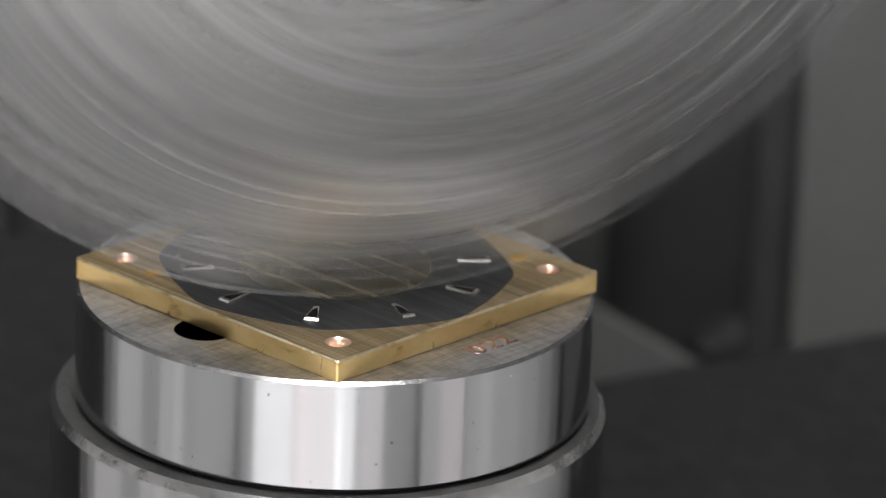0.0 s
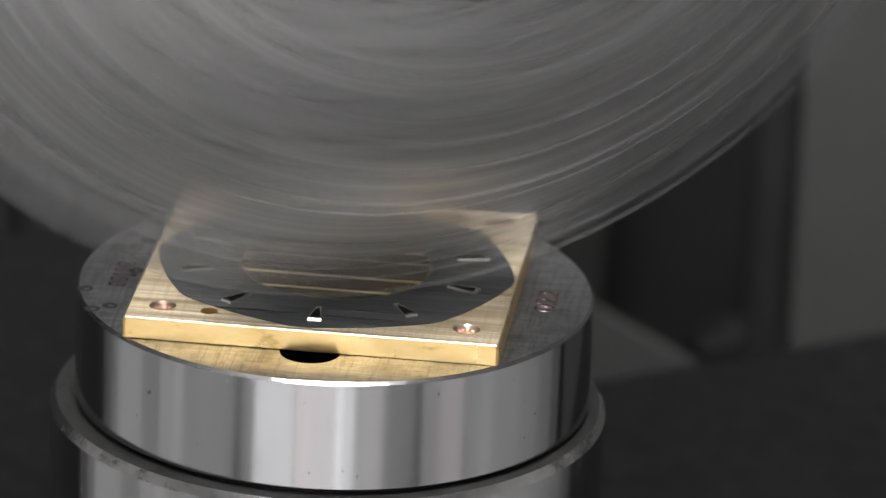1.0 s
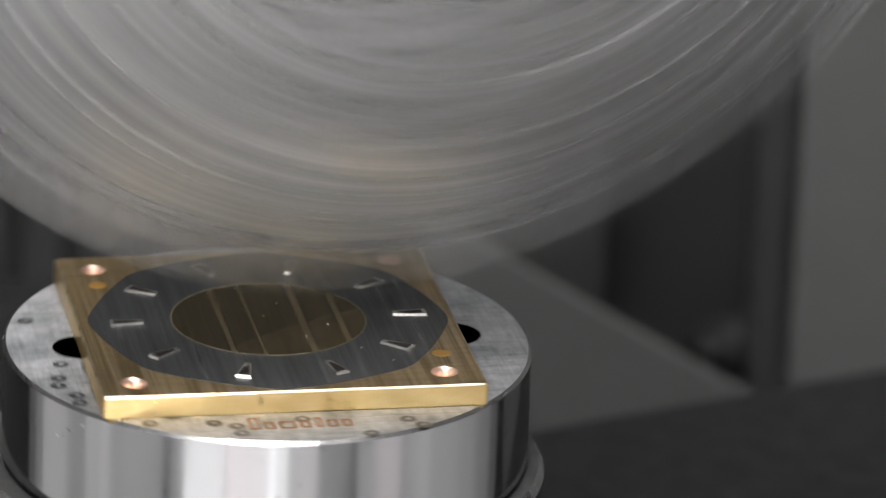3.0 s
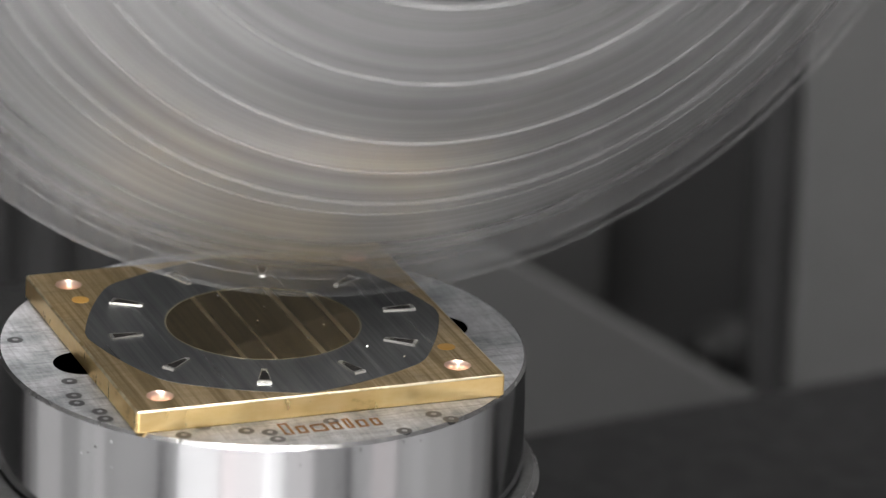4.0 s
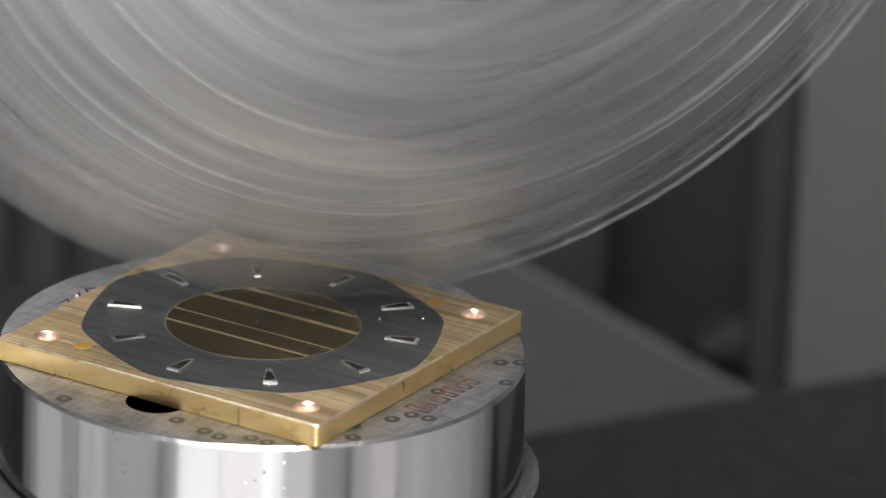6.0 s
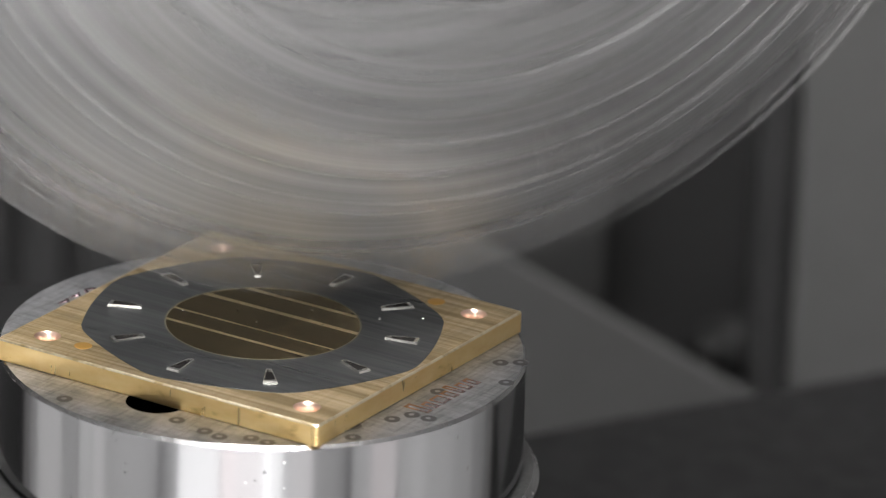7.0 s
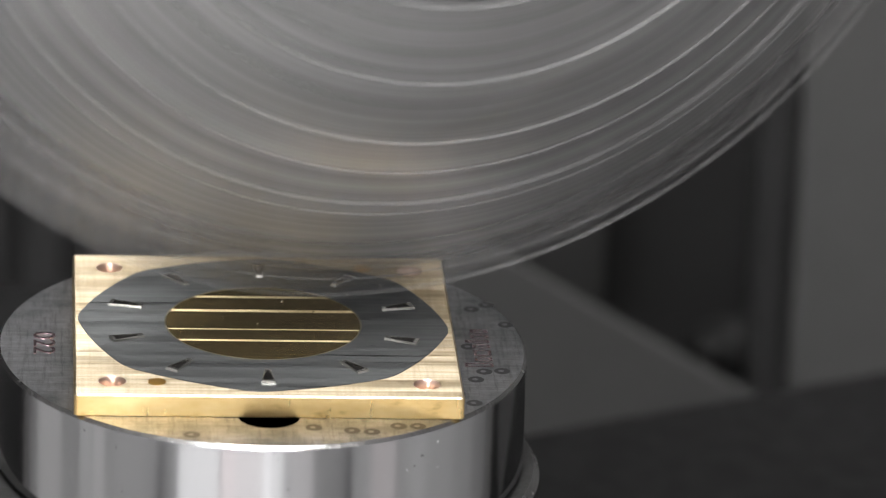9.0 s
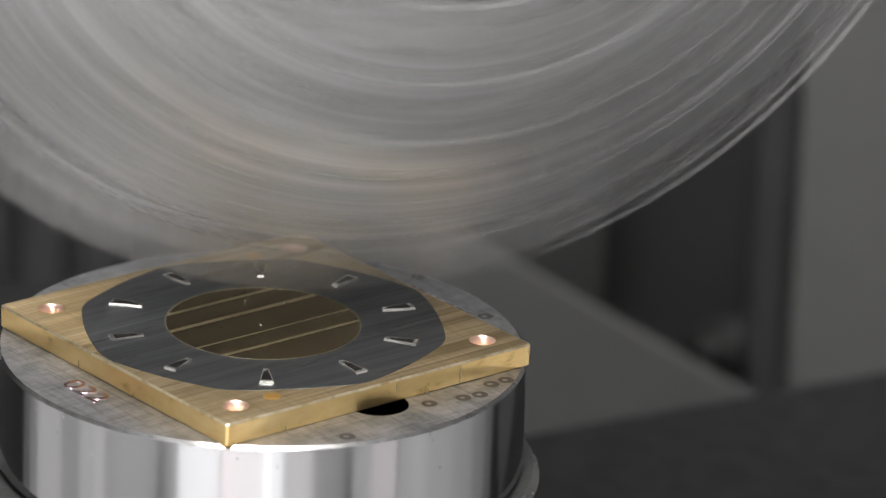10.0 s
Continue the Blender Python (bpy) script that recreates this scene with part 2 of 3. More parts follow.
DARK_WALL = painted("dark_cabin_paint", (0.014, 0.014, 0.0145), 0.6, 0.2, 8)
CABIN = painted("grey_cabin_paint", (0.5, 0.5, 0.505), 0.6, 0.15, 5)
SIDE_PAINT = painted("dim_cabin_side_paint", (0.34, 0.335, 0.335), 0.6, 0.15, 5)
LAMP_GLOW = glow("led_glow", (1.0, 0.985, 0.97), 12.0)


def reflection_glow(name, axis, span, zones, strength):
    """Added glow out of view: upright zones for the steel's reflected stripes, between the two ends of span, in mm."""
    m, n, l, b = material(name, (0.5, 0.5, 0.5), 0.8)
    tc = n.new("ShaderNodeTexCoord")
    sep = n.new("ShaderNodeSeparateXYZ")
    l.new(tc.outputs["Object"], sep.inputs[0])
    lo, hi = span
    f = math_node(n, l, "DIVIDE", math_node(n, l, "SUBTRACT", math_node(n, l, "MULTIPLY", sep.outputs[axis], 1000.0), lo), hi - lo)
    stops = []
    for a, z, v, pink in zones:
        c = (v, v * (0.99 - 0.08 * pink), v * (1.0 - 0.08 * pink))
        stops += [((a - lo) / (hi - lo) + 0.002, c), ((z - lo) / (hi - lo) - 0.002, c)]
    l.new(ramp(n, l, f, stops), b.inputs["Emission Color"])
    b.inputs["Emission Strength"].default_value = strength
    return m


# unseen panels, zoned to give the stripes that the steel body reflects
GLOW_FRONT = reflection_glow("front_reflection_glow", 0, (-900, 900), ((-900, -590, 0.17, 0), (-590, -238, 0.70, 0), (-238, -132, 0.70, 1.0), (-132, 48, 0.66, 0.5), (48, 110, 0.95, 0), (110, 132, 0.6, 0), (132, 192, 0.70, 0),
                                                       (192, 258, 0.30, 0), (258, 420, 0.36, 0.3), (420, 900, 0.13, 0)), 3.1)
# added high panel that brightens the plate's front edge and the steel before it
GLOW_HIGH = glow("high_fill_glow", (1.0, 0.985, 0.96), 12.0)
GLOW_LEFT = reflection_glow("left_reflection_glow", 1, (-850, 420), ((-850, -420, 0.34, 0), (-420, -310, 0.27, 0), (-310, -230, 0.62, 0.2), (-230, -200, 0.36, 0), (-200, -105, 0.48, 0), (-105, 26, 0.24, 0), (26, 262, 0.50, 0.2), (262, 420, 0.10, 0)), 1.05)
GLOW_RIGHT = reflection_glow("right_reflection_glow", 1, (-850, 420), ((-850, -620, 0.42, 0), (-620, -480, 0.64, 1.0), (-480, -395, 0.62, 0.8), (-395, -270, 0.34, 0), (-270, -175, 0.42, 0),
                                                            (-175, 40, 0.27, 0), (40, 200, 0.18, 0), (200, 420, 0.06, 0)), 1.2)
RING = highlight_arc()
HUB = painted("spinning_steel_hub", (0.14, 0.14, 0.14), 0.4, 0.2, 40)


# ---- mesh helpers ----
def part(name, bm, mat, parent=None, label="", smooth=None):
    me = bpy.data.meshes.new(name)
    bm.normal_update()
    bm.to_mesh(me)
    bm.free()
    for mm in (mat if isinstance(mat, (list, tuple)) else (mat,)):
        me.materials.append(mm)
    if smooth is not None:
        me.polygons.foreach_set("use_smooth", [True] * len(me.polygons))
        me.set_sharp_from_angle(angle=radians(smooth))
    ob = new(name, me)
    if parent is not None:
        ob.parent = parent
    if label:
        tagged(ob, label)
    return ob


def empty(name, m=Matrix()):
    ob = new(name)
    ob.empty_display_size = 0.01
    ob.matrix_world = m
    return ob


def lathe(profile, seg=96, axis="z", mats=None, caps=False):
    """A closed ring swept from a profile of (radius, height) in mm."""
    bm = bmesh.new()
    rings = []
    for r, h in profile:
        row = []
        for i in range(seg):
            a = 2 * math.pi * i / seg
            p = (r * math.cos(a), r * math.sin(a), h) if axis == "z" else (r * math.cos(a), -h, r * math.sin(a))
            row.append(bm.verts.new(Vector(p) * MM))
        rings.append(row)
    k = len(profile)
    for j in range(k - 1):
        for i in range(seg):
            f = bm.faces.new((rings[j][i], rings[j][(i + 1) % seg], rings[j + 1][(i + 1) % seg], rings[j + 1][i]))
            f.material_index = mats[j] if mats else 0
    for row, flip in ((rings[0], True), (rings[-1], False)):
        if caps:
            f = bm.faces.new(list(reversed(row)) if flip else row)
            f.material_index = mats[0 if flip else -1] if mats else 0
    if profile[0] == profile[-1]:
        bmesh.ops.remove_doubles(bm, verts=bm.verts, dist=1e-7)
    bmesh.ops.recalc_face_normals(bm, faces=bm.faces)
    return bm


def circle(cx, cy, r, seg=32):
    return [(cx + r * math.cos(2 * math.pi * i / seg), cy + r * math.sin(2 * math.pi * i / seg)) for i in range(seg)]


def sheet(loops, z, bm=None):
    """A flat face at height z with the first loop as its outline and the others as holes."""
    bm = bm or bmesh.new()
    edges = []
    rims = []
    for loop in loops:
        vs = [bm.verts.new((x * MM, y * MM, z * MM)) for x, y in loop]
        rims.append(vs)
        for i in range(len(vs)):
            edges.append(bm.edges.new((vs[i], vs[(i + 1) % len(vs)])))
    res = bmesh.ops.triangle_fill(bm, edges=edges, use_beauty=True, normal=(0, 0, 1))
    return bm, rims


def plan_uv(bm):
    uv = bm.loops.layers.uv.new("uv")
    for f in bm.faces:
        for lp in f.loops:
            lp[uv].uv = (lp.vert.co.x * 20, lp.vert.co.y * 20)
    return bm


def wall_down(bm, rim, steps, index=0):
    """Carry a rim down through (loop, z) steps."""
    prev = rim
    for loop, z in steps:
        cur = [bm.verts.new((x * MM, y * MM, z * MM)) for x, y in loop]
        for i in range(len(cur)):
            f = bm.faces.new((prev[i], prev[(i + 1) % len(cur)], cur[(i + 1) % len(cur)], cur[i]))
            f.material_index = index
        prev = cur
    return prev


def prism(loop, z0, z1, bevel=0.0):
    bm = bmesh.new()
    vs = [bm.verts.new((x * MM, y * MM, z0 * MM)) for x, y in loop]
    f = bm.faces.new(vs)
    up = bmesh.ops.extrude_face_region(bm, geom=[f])
    bmesh.ops.translate(bm, verts=[v for v in up["geom"] if isinstance(v, bmesh.types.BMVert)], vec=(0, 0, (z1 - z0) * MM))
    bmesh.ops.recalc_face_normals(bm, faces=bm.faces)
    if bevel:
        bmesh.ops.bevel(bm, geom=bm.edges[:], offset=bevel * MM, segments=2, affect="EDGES", profile=0.5)
    return bm


def box(x0, x1, y0, y1, z0, z1, bevel=0.0):
    return prism([(x0, y0), (x1, y0), (x1, y1), (x0, y1)], z0, z1, bevel)


def front_prism(loop, y0, y1, bevel=0.0):
    """An upright plate: an outline in x and z (mm), from y0 to y1."""
    bm = prism(loop, 0, y1 - y0, bevel)
    bmesh.ops.transform(bm, matrix=Matrix(((1, 0, 0, 0), (0, 0, 1, y0 * MM), (0, 1, 0, 0), (0, 0, 0, 1))), verts=bm.verts)
    bmesh.ops.recalc_face_normals(bm, faces=bm.faces)
    return bm


def lettering(text, size, depth):
    cu = bpy.data.curves.new("letters", "FONT")
    cu.body, cu.size, cu.extrude, cu.align_x, cu.align_y = text, size * MM, depth * MM, "CENTER", "CENTER"
    tmp = bpy.data.objects.new("letters", cu)
    me = bpy.data.meshes.new_from_object(tmp)
    bm = bmesh.new()
    bm.from_mesh(me)
    bpy.data.objects.remove(tmp)
    bpy.data.meshes.remove(me)
    return bm


def add_box(bm, *sides):
    sub = box(*sides)
    tmp = bpy.data.meshes.new("tmp")
    sub.to_mesh(tmp)
    sub.free()
    bm.from_mesh(tmp)
    bpy.data.meshes.remove(tmp)


# ---- the cabin ----
# walls out of view; their openings place the glow that the steel reflects
def cabin():
    x, yb, yf, z0, z1 = 700, 420, -850, -520, 560
    tagged(part("floor", box(-x, x, yf, yb, z0 - 20, z0), DARK_WALL), "dark painted machine cabin floor", "floor", kind="structure")
    tagged(part("ceiling", box(-x, x, yf, yb, z1, z1 + 20), CABIN), "grey painted machine cabin ceiling", "ceiling", kind="structure")
    tagged(part("wall_back", box(-x, x, yb, yb + 20, z0, z1), DARK_WALL), "dark machine cabin back wall", "wall", kind="structure")
    # side walls with an opening each
    for side, name, gaps in ((-1, "wall_left", ((-848, -104), (-98, 330))), (1, "wall_right", ((-848, -366), (-360, 330)))):
        pieces, last = [], yf
        for a, b in gaps:
            pieces += [(last, a, z0, z1), (a, b, -150, z1), (a, b, z0, z0 + 20)]
            last = b
        pieces.append((last, yb, z0, z1))
        bm = bmesh.new()
        for (y0, y1, q0, q1) in pieces:
            add_box(bm, min(side * x, side * (x + 20)), max(side * x, side * (x + 20)), y0, y1, q0, q1)
        tagged(part(name, bm, SIDE_PAINT), "grey painted machine cabin side wall", "wall", kind="structure")
    # front wall, out of view, with tall openings for the glow panels
    bm = bmesh.new()
    spans = ((-x, -698), (-224, -220), (43, 47), (698, x))
    for a, b in spans:
        add_box(bm, a, b, yf - 20, yf, z0, z1 if abs(a) > 600 else 120)
    for a, b in ((-698, -224), (-220, 43), (47, 698)):
        add_box(bm, a, b, yf - 20, yf, z0, z0 + 30)
    # above the tall openings, with one high opening for the glow on the brass
    for a, b, q0, q1 in ((-698, -300, 120, z1), (-300, -90, 120, 180), (-300, -90, 500, z1), (-90, 698, 120, z1)):
        add_box(bm, a, b, yf - 20, yf, q0, q1)
    tagged(part("wall_front", bm, CABIN), "grey painted unseen cabin wall with openings for the glow panels", "wall", kind="structure")
    # added glow panels outside the openings, there only to be reflected
    for nm, bm, mt in (("backdrop", box(-890, 890, yf - 80, yf - 70, z0, 200), GLOW_FRONT),
                       ("backdrop", box(-360, -40, yf - 80, yf - 70, 202, 600), GLOW_HIGH),
                       ("backdrop", box(x + 60, x + 70, -845, 415, z0, -60), GLOW_RIGHT),
                       ("backdrop", box(-x - 70, -x - 60, -845, 415, z0, -60), GLOW_LEFT)):
        tagged(part(nm, bm, mt), "unseen glow panel, added for reflections in steel and brass", "backdrop", kind="structure")
    lamp = tagged(empty("ceiling_lamp", pose(0, -0.10, 0.56)), "long white LED bar lamp on the cabin ceiling", "lamp")
    part("housing", box(-95, 95, -320, 320, -9, 0, 2), CABIN, lamp)
    part("diffuser", box(-80, 80, -300, 300, -13, -9.2, 1), LAMP_GLOW, lamp)


def machine_back():
    """The blurred machine parts behind the wheel."""
    panel = tagged(empty("side_panel", pose(0, 0.2, 0)), "plain grey painted machine panel with a dark edge strip", "panel")
    part("sheet", front_prism([(68.6, -150), (300, -150), (300, 250), (65.6, 250)], 0, 16, 1.0), GREY_PANEL, panel)
    part("edge_strip", front_prism([(63.0, -150), (68.2, -150), (65.2, 250), (60.0, 250)], 3, 12, 1.0), DARK_STEEL, panel, "narrow dark steel edge strip")
    tagged(part("recess_plate", front_prism([(38, -160), (70, -160), (70, 250), (38, 250)], 241, 250), DARK_WALL),
           "dark recessed machine plate", "plate")
    tagged(part("chute_sheet", front_prism([(-6, -160), (70, -160), (70, -92), (66, -88.6), (34.6, -71.5), (-6, -49.5)], 199.6, 201, 0.3), GREY_SHEET),
           "grey sheet metal chute with a slanting upper edge", "chute")
    tagged(part("rear_cover", front_prism([(10, -160), (41.5, -160), (41.5, 250), (10, 250)], 210, 225, 0.5), COVER),
           "dark grey machine cover behind the wheel", "cover")
    cover = tagged(empty("bellows_cover", pose(0, 0.205, 0)), "dark ribbed cover behind the wheel", "cover")
    part("backing", front_prism([(-140, -160), (9.6, -160), (9.6, 250), (-140, 250)], 6, 20), DARK_WALL, cover)
    for i in range(18):
        x = -139 + i * 8.2
        part("rib", front_prism([(x, -159), (x + 5.6, -159), (x + 5.6, 250), (x, 250)], 0, 6, 0.8), DARK_WALL, cover)
    knob = tagged(empty("clamp_knob", pose(60.2 * MM, 214 * MM, -86.0 * MM, 90, 0, -62)), "round dark steel clamp knob on the chute", "knob")
    part("body", lathe([(0.01, -7), (4.2, -7), (4.6, -6.4), (4.6, 2.0), (4.0, 2.6), (0.01, 2.6)], 32), KNOB, knob, smooth=40)
    part("cap", lathe([(0.01, 5.2), (2.6, 5.2), (3.0, 4.8), (3.0, 2.7), (0.01, 2.7)], 32), KNOB, knob, smooth=40)


# ---- the stage and the turned fixture ----
def stage():
    ob = tagged(empty("stage"), "dark painted sliding machine stage under the fixture", "stage")
    loop = [(-60, -60), (105, -60), (105, 159.1), (30.4, 117.7), (6, 104.2), (-12, 163), (-60, 163)]
    part("deck", prism(loop, -80, -60, 0.8), STAGE, ob)
    part("slide_block", box(-45, 90, -45, 60, -130, -80.2, 2), DARK_STEEL, ob)
    part("slide_foot", box(-40, 80, -40, 50, -519.6, -130.2, 2), DARK_STEEL, ob)
    shift = Vector((-0.4 * MM, 0, 0))
    for name, prof, mat, label in (("collar_land", [(26.8, -15.25), (29.2, -15.12), (29.55, -15.1)], LAND_SHADE, "collar land coloured dark for the shade on it"),
                                   ("collar_chamfer", [(29.55, -15.1), (30.12, -15.95), (30.2, -16.1)], CHAMFER, "bright nicked collar chamfer"),
                                   ("collar", [(30.2, -16.1), (30.2, -46), (31, -46.5), (31, -59.9), (27, -59.9)], STEEL_SIDE, "turned steel collar")):
        bm = lathe(prof, 160)
        bmesh.ops.translate(bm, verts=bm.verts, vec=shift)
        part(name, bm, mat, ob, label, 30)
    return ob


MARKS = ((-4.5, 22.6), (-8.4, 23.3), (-10.4, 23.6), (-13.2, 22.0), (-15.2, 22.0), (-21.8, -0.1), (-22.8, -10.9),
         (-24.5, -12.2), (-26.2, -6.5), (-23.0, 6.9), (-24.9, 6.7), (-22.0, 9.1), (-19.8, 13.0), (-21.4, 15.6), (8.0, 24.8))


def fixture():
    ob = tagged(empty("steel_fixture"), "turned steel pedestal with worn stamped top face", "fixture")
    top, bot, R = -2.43, -14.72, 27.96
    # top face with two bores beside the plate
    bm, rims = sheet([circle(0, 0, R - 0.35, 160), circle(0, 19.7, 3.2, 40), circle(0, -19.7, 3.2, 40)], top)
    plan_uv(bm)
    part("top_face", bm, STEEL_TOP, ob)
    for y in (19.7, -19.7):
        part("bore", lathe([(3.2, top - 0.01), (3.2, top - 6), (0.01, top - 6)], 40), BORE, ob, "dark open bore", 40)
    part("rim_chamfer", lathe([(R - 0.35, top), (R, top - 0.35)], 160), CHAMFER, ob, "bright chamfered rim", 60)
    body = lathe([(R, top - 0.36), (R, bot + 0.25), (R - 0.25, bot), (26.9, bot)], 160)
    part("body", body, STEEL_SIDE, ob, smooth=30)
    part("neck", lathe([(27.1, bot - 0.01), (27.1, bot - 0.5)], 128), GROOVE_SHADE, ob, "groove coloured black for the shade in it", 40)
    # stamped number on one side, brand shapes as bars on the other
    num = lettering("022", 3.7, 0.07)
    bmesh.ops.transform(num, matrix=pose(23.1 * MM, 0.2 * MM, (top + 0.02) * MM, 0, 0, 90) @ Matrix.Diagonal((1.15, 0.9, 1, 1)), verts=num.verts)
    part("stamped_number", num, PINK, ob, "pinkish stamped number")
    y = 5.6
    for w, h in ((1.1, 3.0), (1.1, 1.9), (1.7, 1.9), (1.1, 1.9), (0.8, 2.6), (1.1, 1.9), (1.0, 1.9)):
        bm, _ = sheet([[(-24.1, y), (-24.1 + h, y), (-24.1 + h, y - w), (-24.1, y - w)],
                       [(-23.75, y - 0.3), (-24.45 + h, y - 0.3), (-24.45 + h, y - w + 0.3), (-23.75, y - w + 0.3)]], top + 0.025)
        part("stamped_bar", bm, PINK, ob, "pinkish stamped bar")
        y -= w + 0.45
    for x, y in MARKS:
        bm, _ = sheet([circle(x, y, 0.85, 24), circle(x + 0.1, y - 0.06, 0.30, 24)], top + 0.012)
        part("ring_mark", bm, MARK, ob, "dark ring-shaped dent")
    return ob


# ---- the brass dial plate ----
def dial_outline(grow=0.0, seg=160):
    pts = []
    for i in range(seg):
        a = 2 * math.pi * i / seg
        k = (math.degrees(a) - 18.5 + 22.5) % 45 - 22.5
        r = 0.55 * min(18.35 / math.cos(radians(k)), 19.5) + 0.45 * 18.95
        r += 0.25 * math.sin(2 * a + 2.2)
        pts.append(((r + grow) * math.cos(a), (r + grow) * math.sin(a)))
    return pts


def square(half, cut, cx, cy, seg=5):
    """A square outline with rounded corners."""
    pts = []
    for k, (sx, sy) in enumerate(((1, 1), (-1, 1), (-1, -1), (1, -1))):
        for i in range(seg + 1):
            a = radians(90 * k + 90 * i / seg)
            pts.append((cx + sx * (half - cut) + cut * math.cos(a), cy + sy * (half - cut) + cut * math.sin(a)))
    return pts


def dial_plate():
    ob = tagged(empty("dial_plate"), "square brass plate carrying a black dial with ten markers", "dial plate")
    cx, cy, low = -0.05, 0.22, -2.42
    holes = [(-0.15 + 16.19 * sx, 0.36 + 16.19 * sy) for sx, sy in ((-1, -1), (1, -1), (1, 1), (-1, 1))]
    pins = [(11.45, 16.6), (-11.25, -16.45)]
    bm, rims = sheet([square(19.78, 0.3, cx, cy)] + [circle(x, y, 1.42) for x, y in holes], 0.0)
    plan_uv(bm)
    part("top_face", bm, BRASS_TOP, ob, "brushed brass top face")
    bm = bmesh.new()
    rim = [bm.verts.new((x * MM, y * MM, 0)) for x, y in square(19.78, 0.3, cx, cy)]
    wall_down(bm, rim, [(square(19.94, 0.38, cx, cy), -0.06), (square(20.0, 0.42, cx, cy), -0.2)])
    bmesh.ops.recalc_face_normals(bm, faces=bm.faces)
    part("bevel", bm, BEVEL, ob, "brass bevel paled for its edge highlight", 60)
    bm = bmesh.new()
    rim = [bm.verts.new((x * MM, y * MM, -0.2 * MM)) for x, y in square(20.0, 0.42, cx, cy)]
    last = wall_down(bm, rim, [(square(20.0, 0.42, cx, cy), low + 0.12), (square(19.88, 0.36, cx, cy), low)])
    bm.faces.new(last)
    bmesh.ops.recalc_face_normals(bm, faces=bm.faces)
    part("edge", bm, BRASS_SIDE, ob, "milled brass edge with small dents", 30)
    for x, y in holes:
        bm = lathe([(1.42, 0.0), (1.0, -0.42), (1.0, -0.95), (0.01, -0.95)], 32)
        bmesh.ops.translate(bm, verts=bm.verts, vec=(x * MM, y * MM, 0))
        part("countersunk_hole", bm, COPPER, ob, "coppery countersunk screw hole", 50)
    for x, y in pins:
        bm = lathe([(0.95, -0.5), (0.95, 0.02), (0.85, 0.035), (0.01, 0.035)], 32)
        bmesh.ops.translate(bm, verts=bm.verts, vec=(x * MM, y * MM, 0))
        part("dowel_pin", bm, PIN, ob, "orange brass dowel pin", 50)
    bm, rims = sheet([dial_outline(), circle(0, 0, 10.3, 96)], 0.05)
    wall_down(bm, rims[0], [(dial_outline(0.03), 0.004)])
    wall_down(bm, rims[1], [(circle(0, 0, 10.27, 96), 0.004)])
    bmesh.ops.recalc_face_normals(bm, faces=bm.faces)
    plan_uv(bm)
    part("dial_ring", bm, BLACK, ob, "satin black dial ring")
    bm, rims = sheet([circle(0, 0, 10.26, 96)], 0.03)
    plan_uv(bm)
    part("dial_centre", bm, BRASS_CENTRE, ob, "polished brass dial centre with fine stripes")
    part("centre_rim", lathe([(10.22, 0.02), (10.26, 0.075), (10.36, 0.085), (10.42, 0.045)], 96), RIM, ob, "thin pale rim round the dial centre", 60)
    rng = random.Random(5)
    for x, y in ((-5.4, -3.2), (0.6, 0.4), (-9.2, -8.4), (8.6, 2.2), (-2.2, -6.0), (4.2, -1.5), (-12.9, -11.2)):
        bm = bmesh.new()
        bmesh.ops.create_icosphere(bm, subdivisions=1, radius=0.14 * MM)
        for v in bm.verts:
            v.co = Vector((v.co.x * 1.5, v.co.y, v.co.z * 0.7)) * rng.uniform(0.6, 1.2)
        bmesh.ops.transform(bm, matrix=pose(x * MM, y * MM, 0.12 * MM, 0, 0, rng.uniform(0, 180)), verts=bm.verts)
        part("metal_chip", bm, SILVER, ob, "tiny bright metal chip")
    for k in range(10):
        turn = Matrix.Rotation(radians(90 + 36 * k), 4, "Z")
        r0, r1, w0, w1, t = 13.35, 16.85, 0.30, 0.70, 0.10
        outer = [(r0, -w0), (r1, -w1), (r1, w1), (r0, w0)]
        inner = [(r0 + 0.55, -w0 + t * 0.95), (r1 - 0.38, -w1 + t * 1.1), (r1 - 0.38, w1 - t * 1.1), (r0 + 0.55, w0 - t * 0.95)]
        bm, rims = sheet([outer, inner], 0.30)
        wall_down(bm, rims[0], [([(r0 - 0.06, -w0 - 0.05), (r1 + 0.08, -w1 - 0.05), (r1 + 0.08, w1 + 0.05), (r0 - 0.06, w0 + 0.05)], 0.05)])
        wall_down(bm, rims[1], [(inner, 0.06)])
        bmesh.ops.recalc_face_normals(bm, faces=bm.faces)
        bmesh.ops.transform(bm, matrix=turn, verts=bm.verts)
        mk = part("hour_marker", bm, SILVER, ob, "bright cut metal wedge marker")
        bm, rims = sheet([inner], 0.08)
        bmesh.ops.transform(bm, matrix=turn, verts=bm.verts)
        part("pocket", bm, POCKET, mk, "dark pocket")
    return ob


# ---- the wheel ----
WHEEL = (14.08, 9.5, 73.2)
# radius and how far the dished face stands forward of the rim
DISH = ((34.0, 18.6), (43.0, 17.2), (50.0, 15.0), (58.2, 10.2), (65.0, 5.2), (70.0, 1.6), (72.45, 0.0))


def dish(r):
    for (r0, h0), (r1, h1) in zip(DISH, DISH[1:]):
        if r <= r1:
            return h0 + (h1 - h0) * (r - r0) / (r1 - r0)
    return 0.0


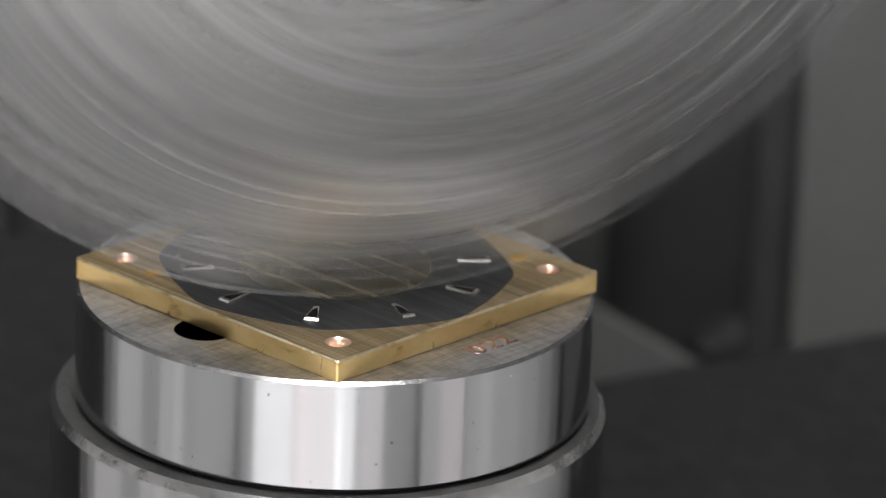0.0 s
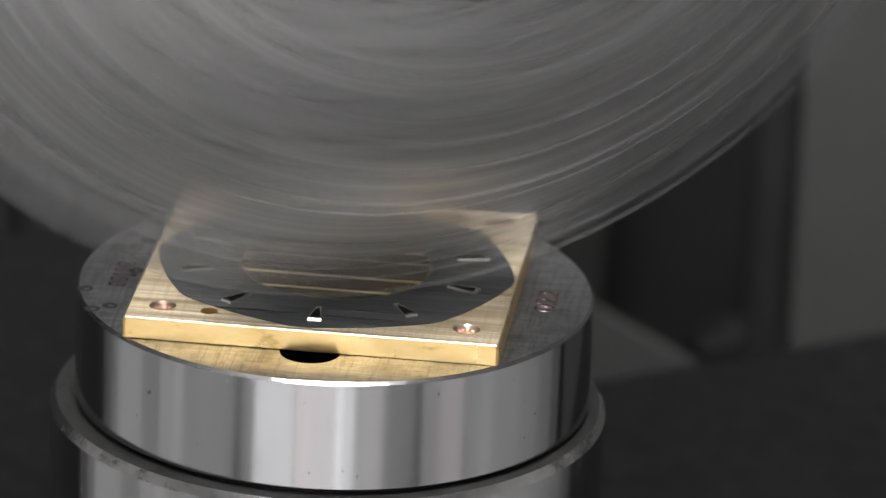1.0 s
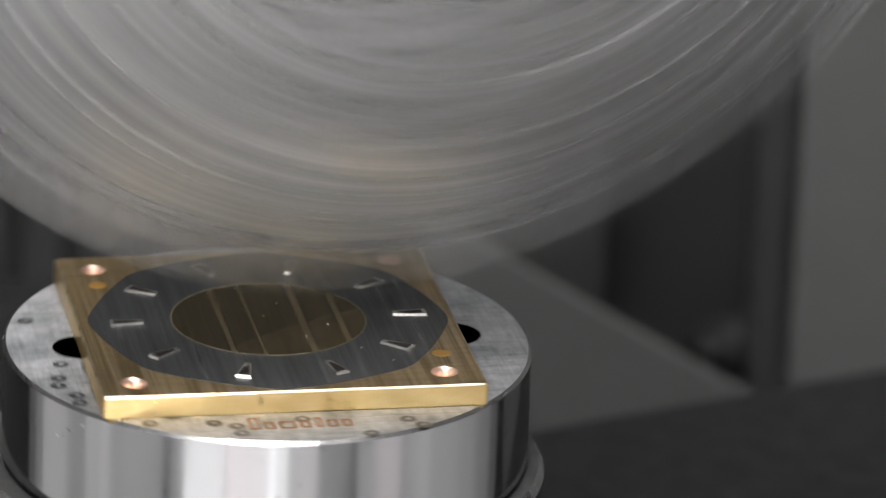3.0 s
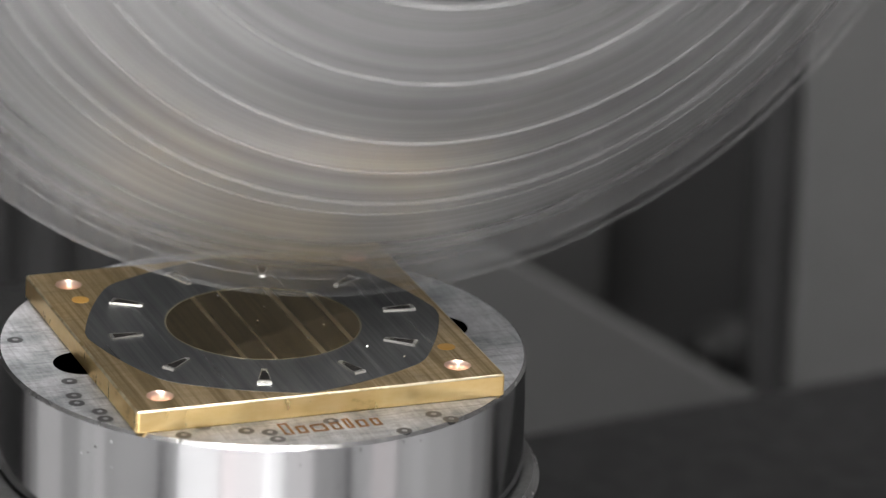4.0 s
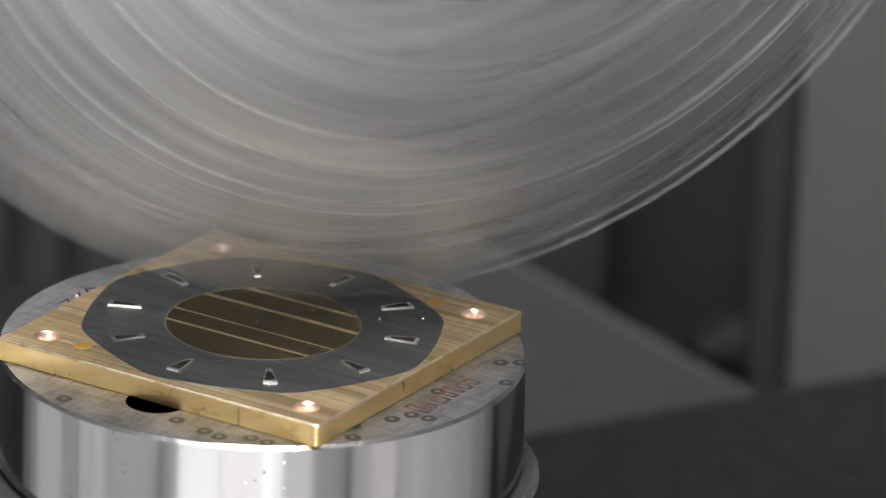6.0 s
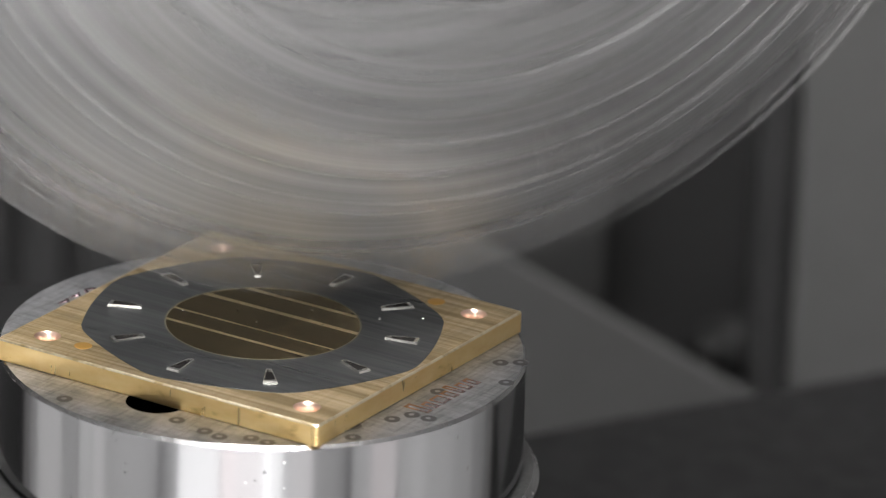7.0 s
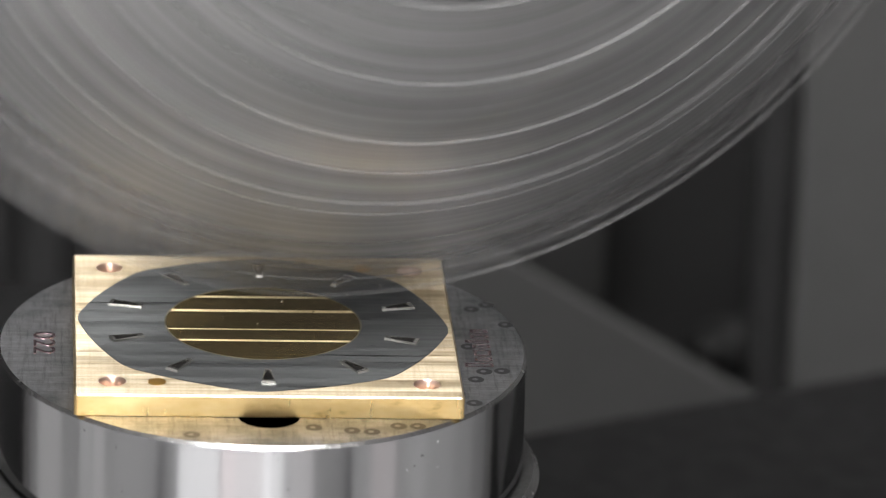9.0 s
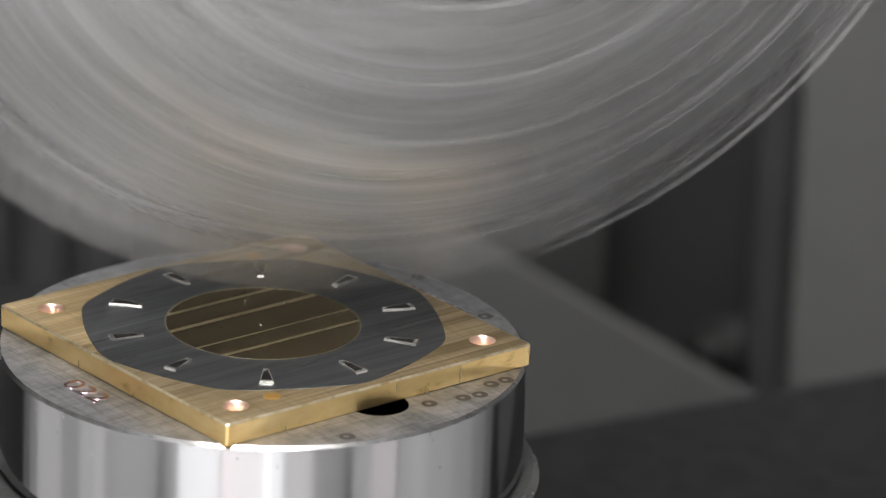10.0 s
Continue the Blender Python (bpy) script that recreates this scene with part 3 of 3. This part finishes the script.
def wheel():
    ob = tagged(empty("brush_wheel"), "large grey dished brush wheel spinning in a see-through blur", "brush wheel")
    part("hub", lathe([(0.01, 17), (32.6, 17), (33.6, 18), (33.6, -2), (0.01, -2)], 128, "y"), HUB, ob, "grey steel hub", 30)
    part("bristle_face", lathe([(r, dish(r)) for r in (34, 38.5, 43, 46.5, 50, 54, 58.2, 62)], 160, "y"), SWEEP, ob, "see-through spinning bristles", 60)
    part("bristle_rim", lathe([(r, dish(r)) for r in (62, 65, 67.5, 70, 72.45)], 160, "y"), SWEEP, ob, "see-through spinning bristle tips", 60)
    part("bristle_back", lathe([(34, -0.6), (72.4, -0.6)], 160, "y"), SWEEP, ob, "see-through back of the spinning bristles")
    # pale rings added for the bright arcs of light on the turning face
    for r, w in ((72.2, 0.30), (69.9, 0.14), (60.2, 0.14), (58.6, 0.32), (54.4, 0.16), (50.4, 0.22), (43.2, 0.28), (34.6, 0.3)):
        h = dish(r) + 0.35
        prof = [(r + w * math.cos(a), h + w * math.sin(a)) for a in [2 * math.pi * i / 6 for i in range(6)]]
        part("highlight_ring", lathe(prof + [prof[0]], 160, "y"), RING, ob, "pale ring added as a highlight arc on the spinning brush", 60)
    arbor = lathe([(0.01, 2.2), (16, 2.2), (16, 60), (0.01, 60)], 64, "y")
    bmesh.ops.transform(arbor, matrix=Matrix.Rotation(math.pi, 4, "Z"), verts=arbor.verts)
    part("arbor", arbor, DARK_STEEL, ob, "dark steel arbor", 40)
    return ob


cabin()
machine_back()
STAGE_OB = stage()
FIXTURE = fixture()
PLATE = dial_plate()
WHEEL_OB = wheel()

# seconds, turn in degrees, share of the way back to the first place
MOVES = [(0.0, -43.14, 1), (0.1, -43.14, 1), (0.2, -21.5, 1), (0.3, -6.07, 1), (2.3, -6.07, 1), (2.4, 9.5, 0.885), (2.5, 25.0, 0.72),
         (2.6, 45.0, 0.56), (2.7, 61.5, 0.44), (2.8, 76.5, 0.31), (2.9, 90.0, 0.18), (3.0, 101.5, 0.07), (3.1, 108.6, 0.01), (3.2, 110.88, 0),
         (4.9, 110.88, 0), (5.0, 125.5, 0), (5.1, 139.2, 0), (5.2, 148.82, 0), (7.0, 148.82, 0), (7.1, 163.5, 0), (7.2, 184.0, 0), (7.3, 184.26, 0),
         (9.0, 184.26, 0), (9.1, 196.0, 0), (9.2, 216.3, 0), (9.3, 219.6, 0), (10.0, 219.6, 0)]
SHIFT = (7.172, 16.572, 0.597)


def motions():
    turned = [(t, pose(*(s * k * MM for k in SHIFT), 0, 0, a)) for t, a, s in MOVES]
    slid = [(t, pose(*(s * k * MM for k in SHIFT))) for t, a, s in MOVES]
    walk(FIXTURE, turned)
    walk(PLATE, turned)
    walk(STAGE_OB, slid)
    place = [v * MM for v in WHEEL]
    walk(WHEEL_OB, [(i / 30, pose(*place, 0, 0, 26.3) @ pose(0, 0, 0, 0, 79 * i, 0)) for i in range(301)])


motions()
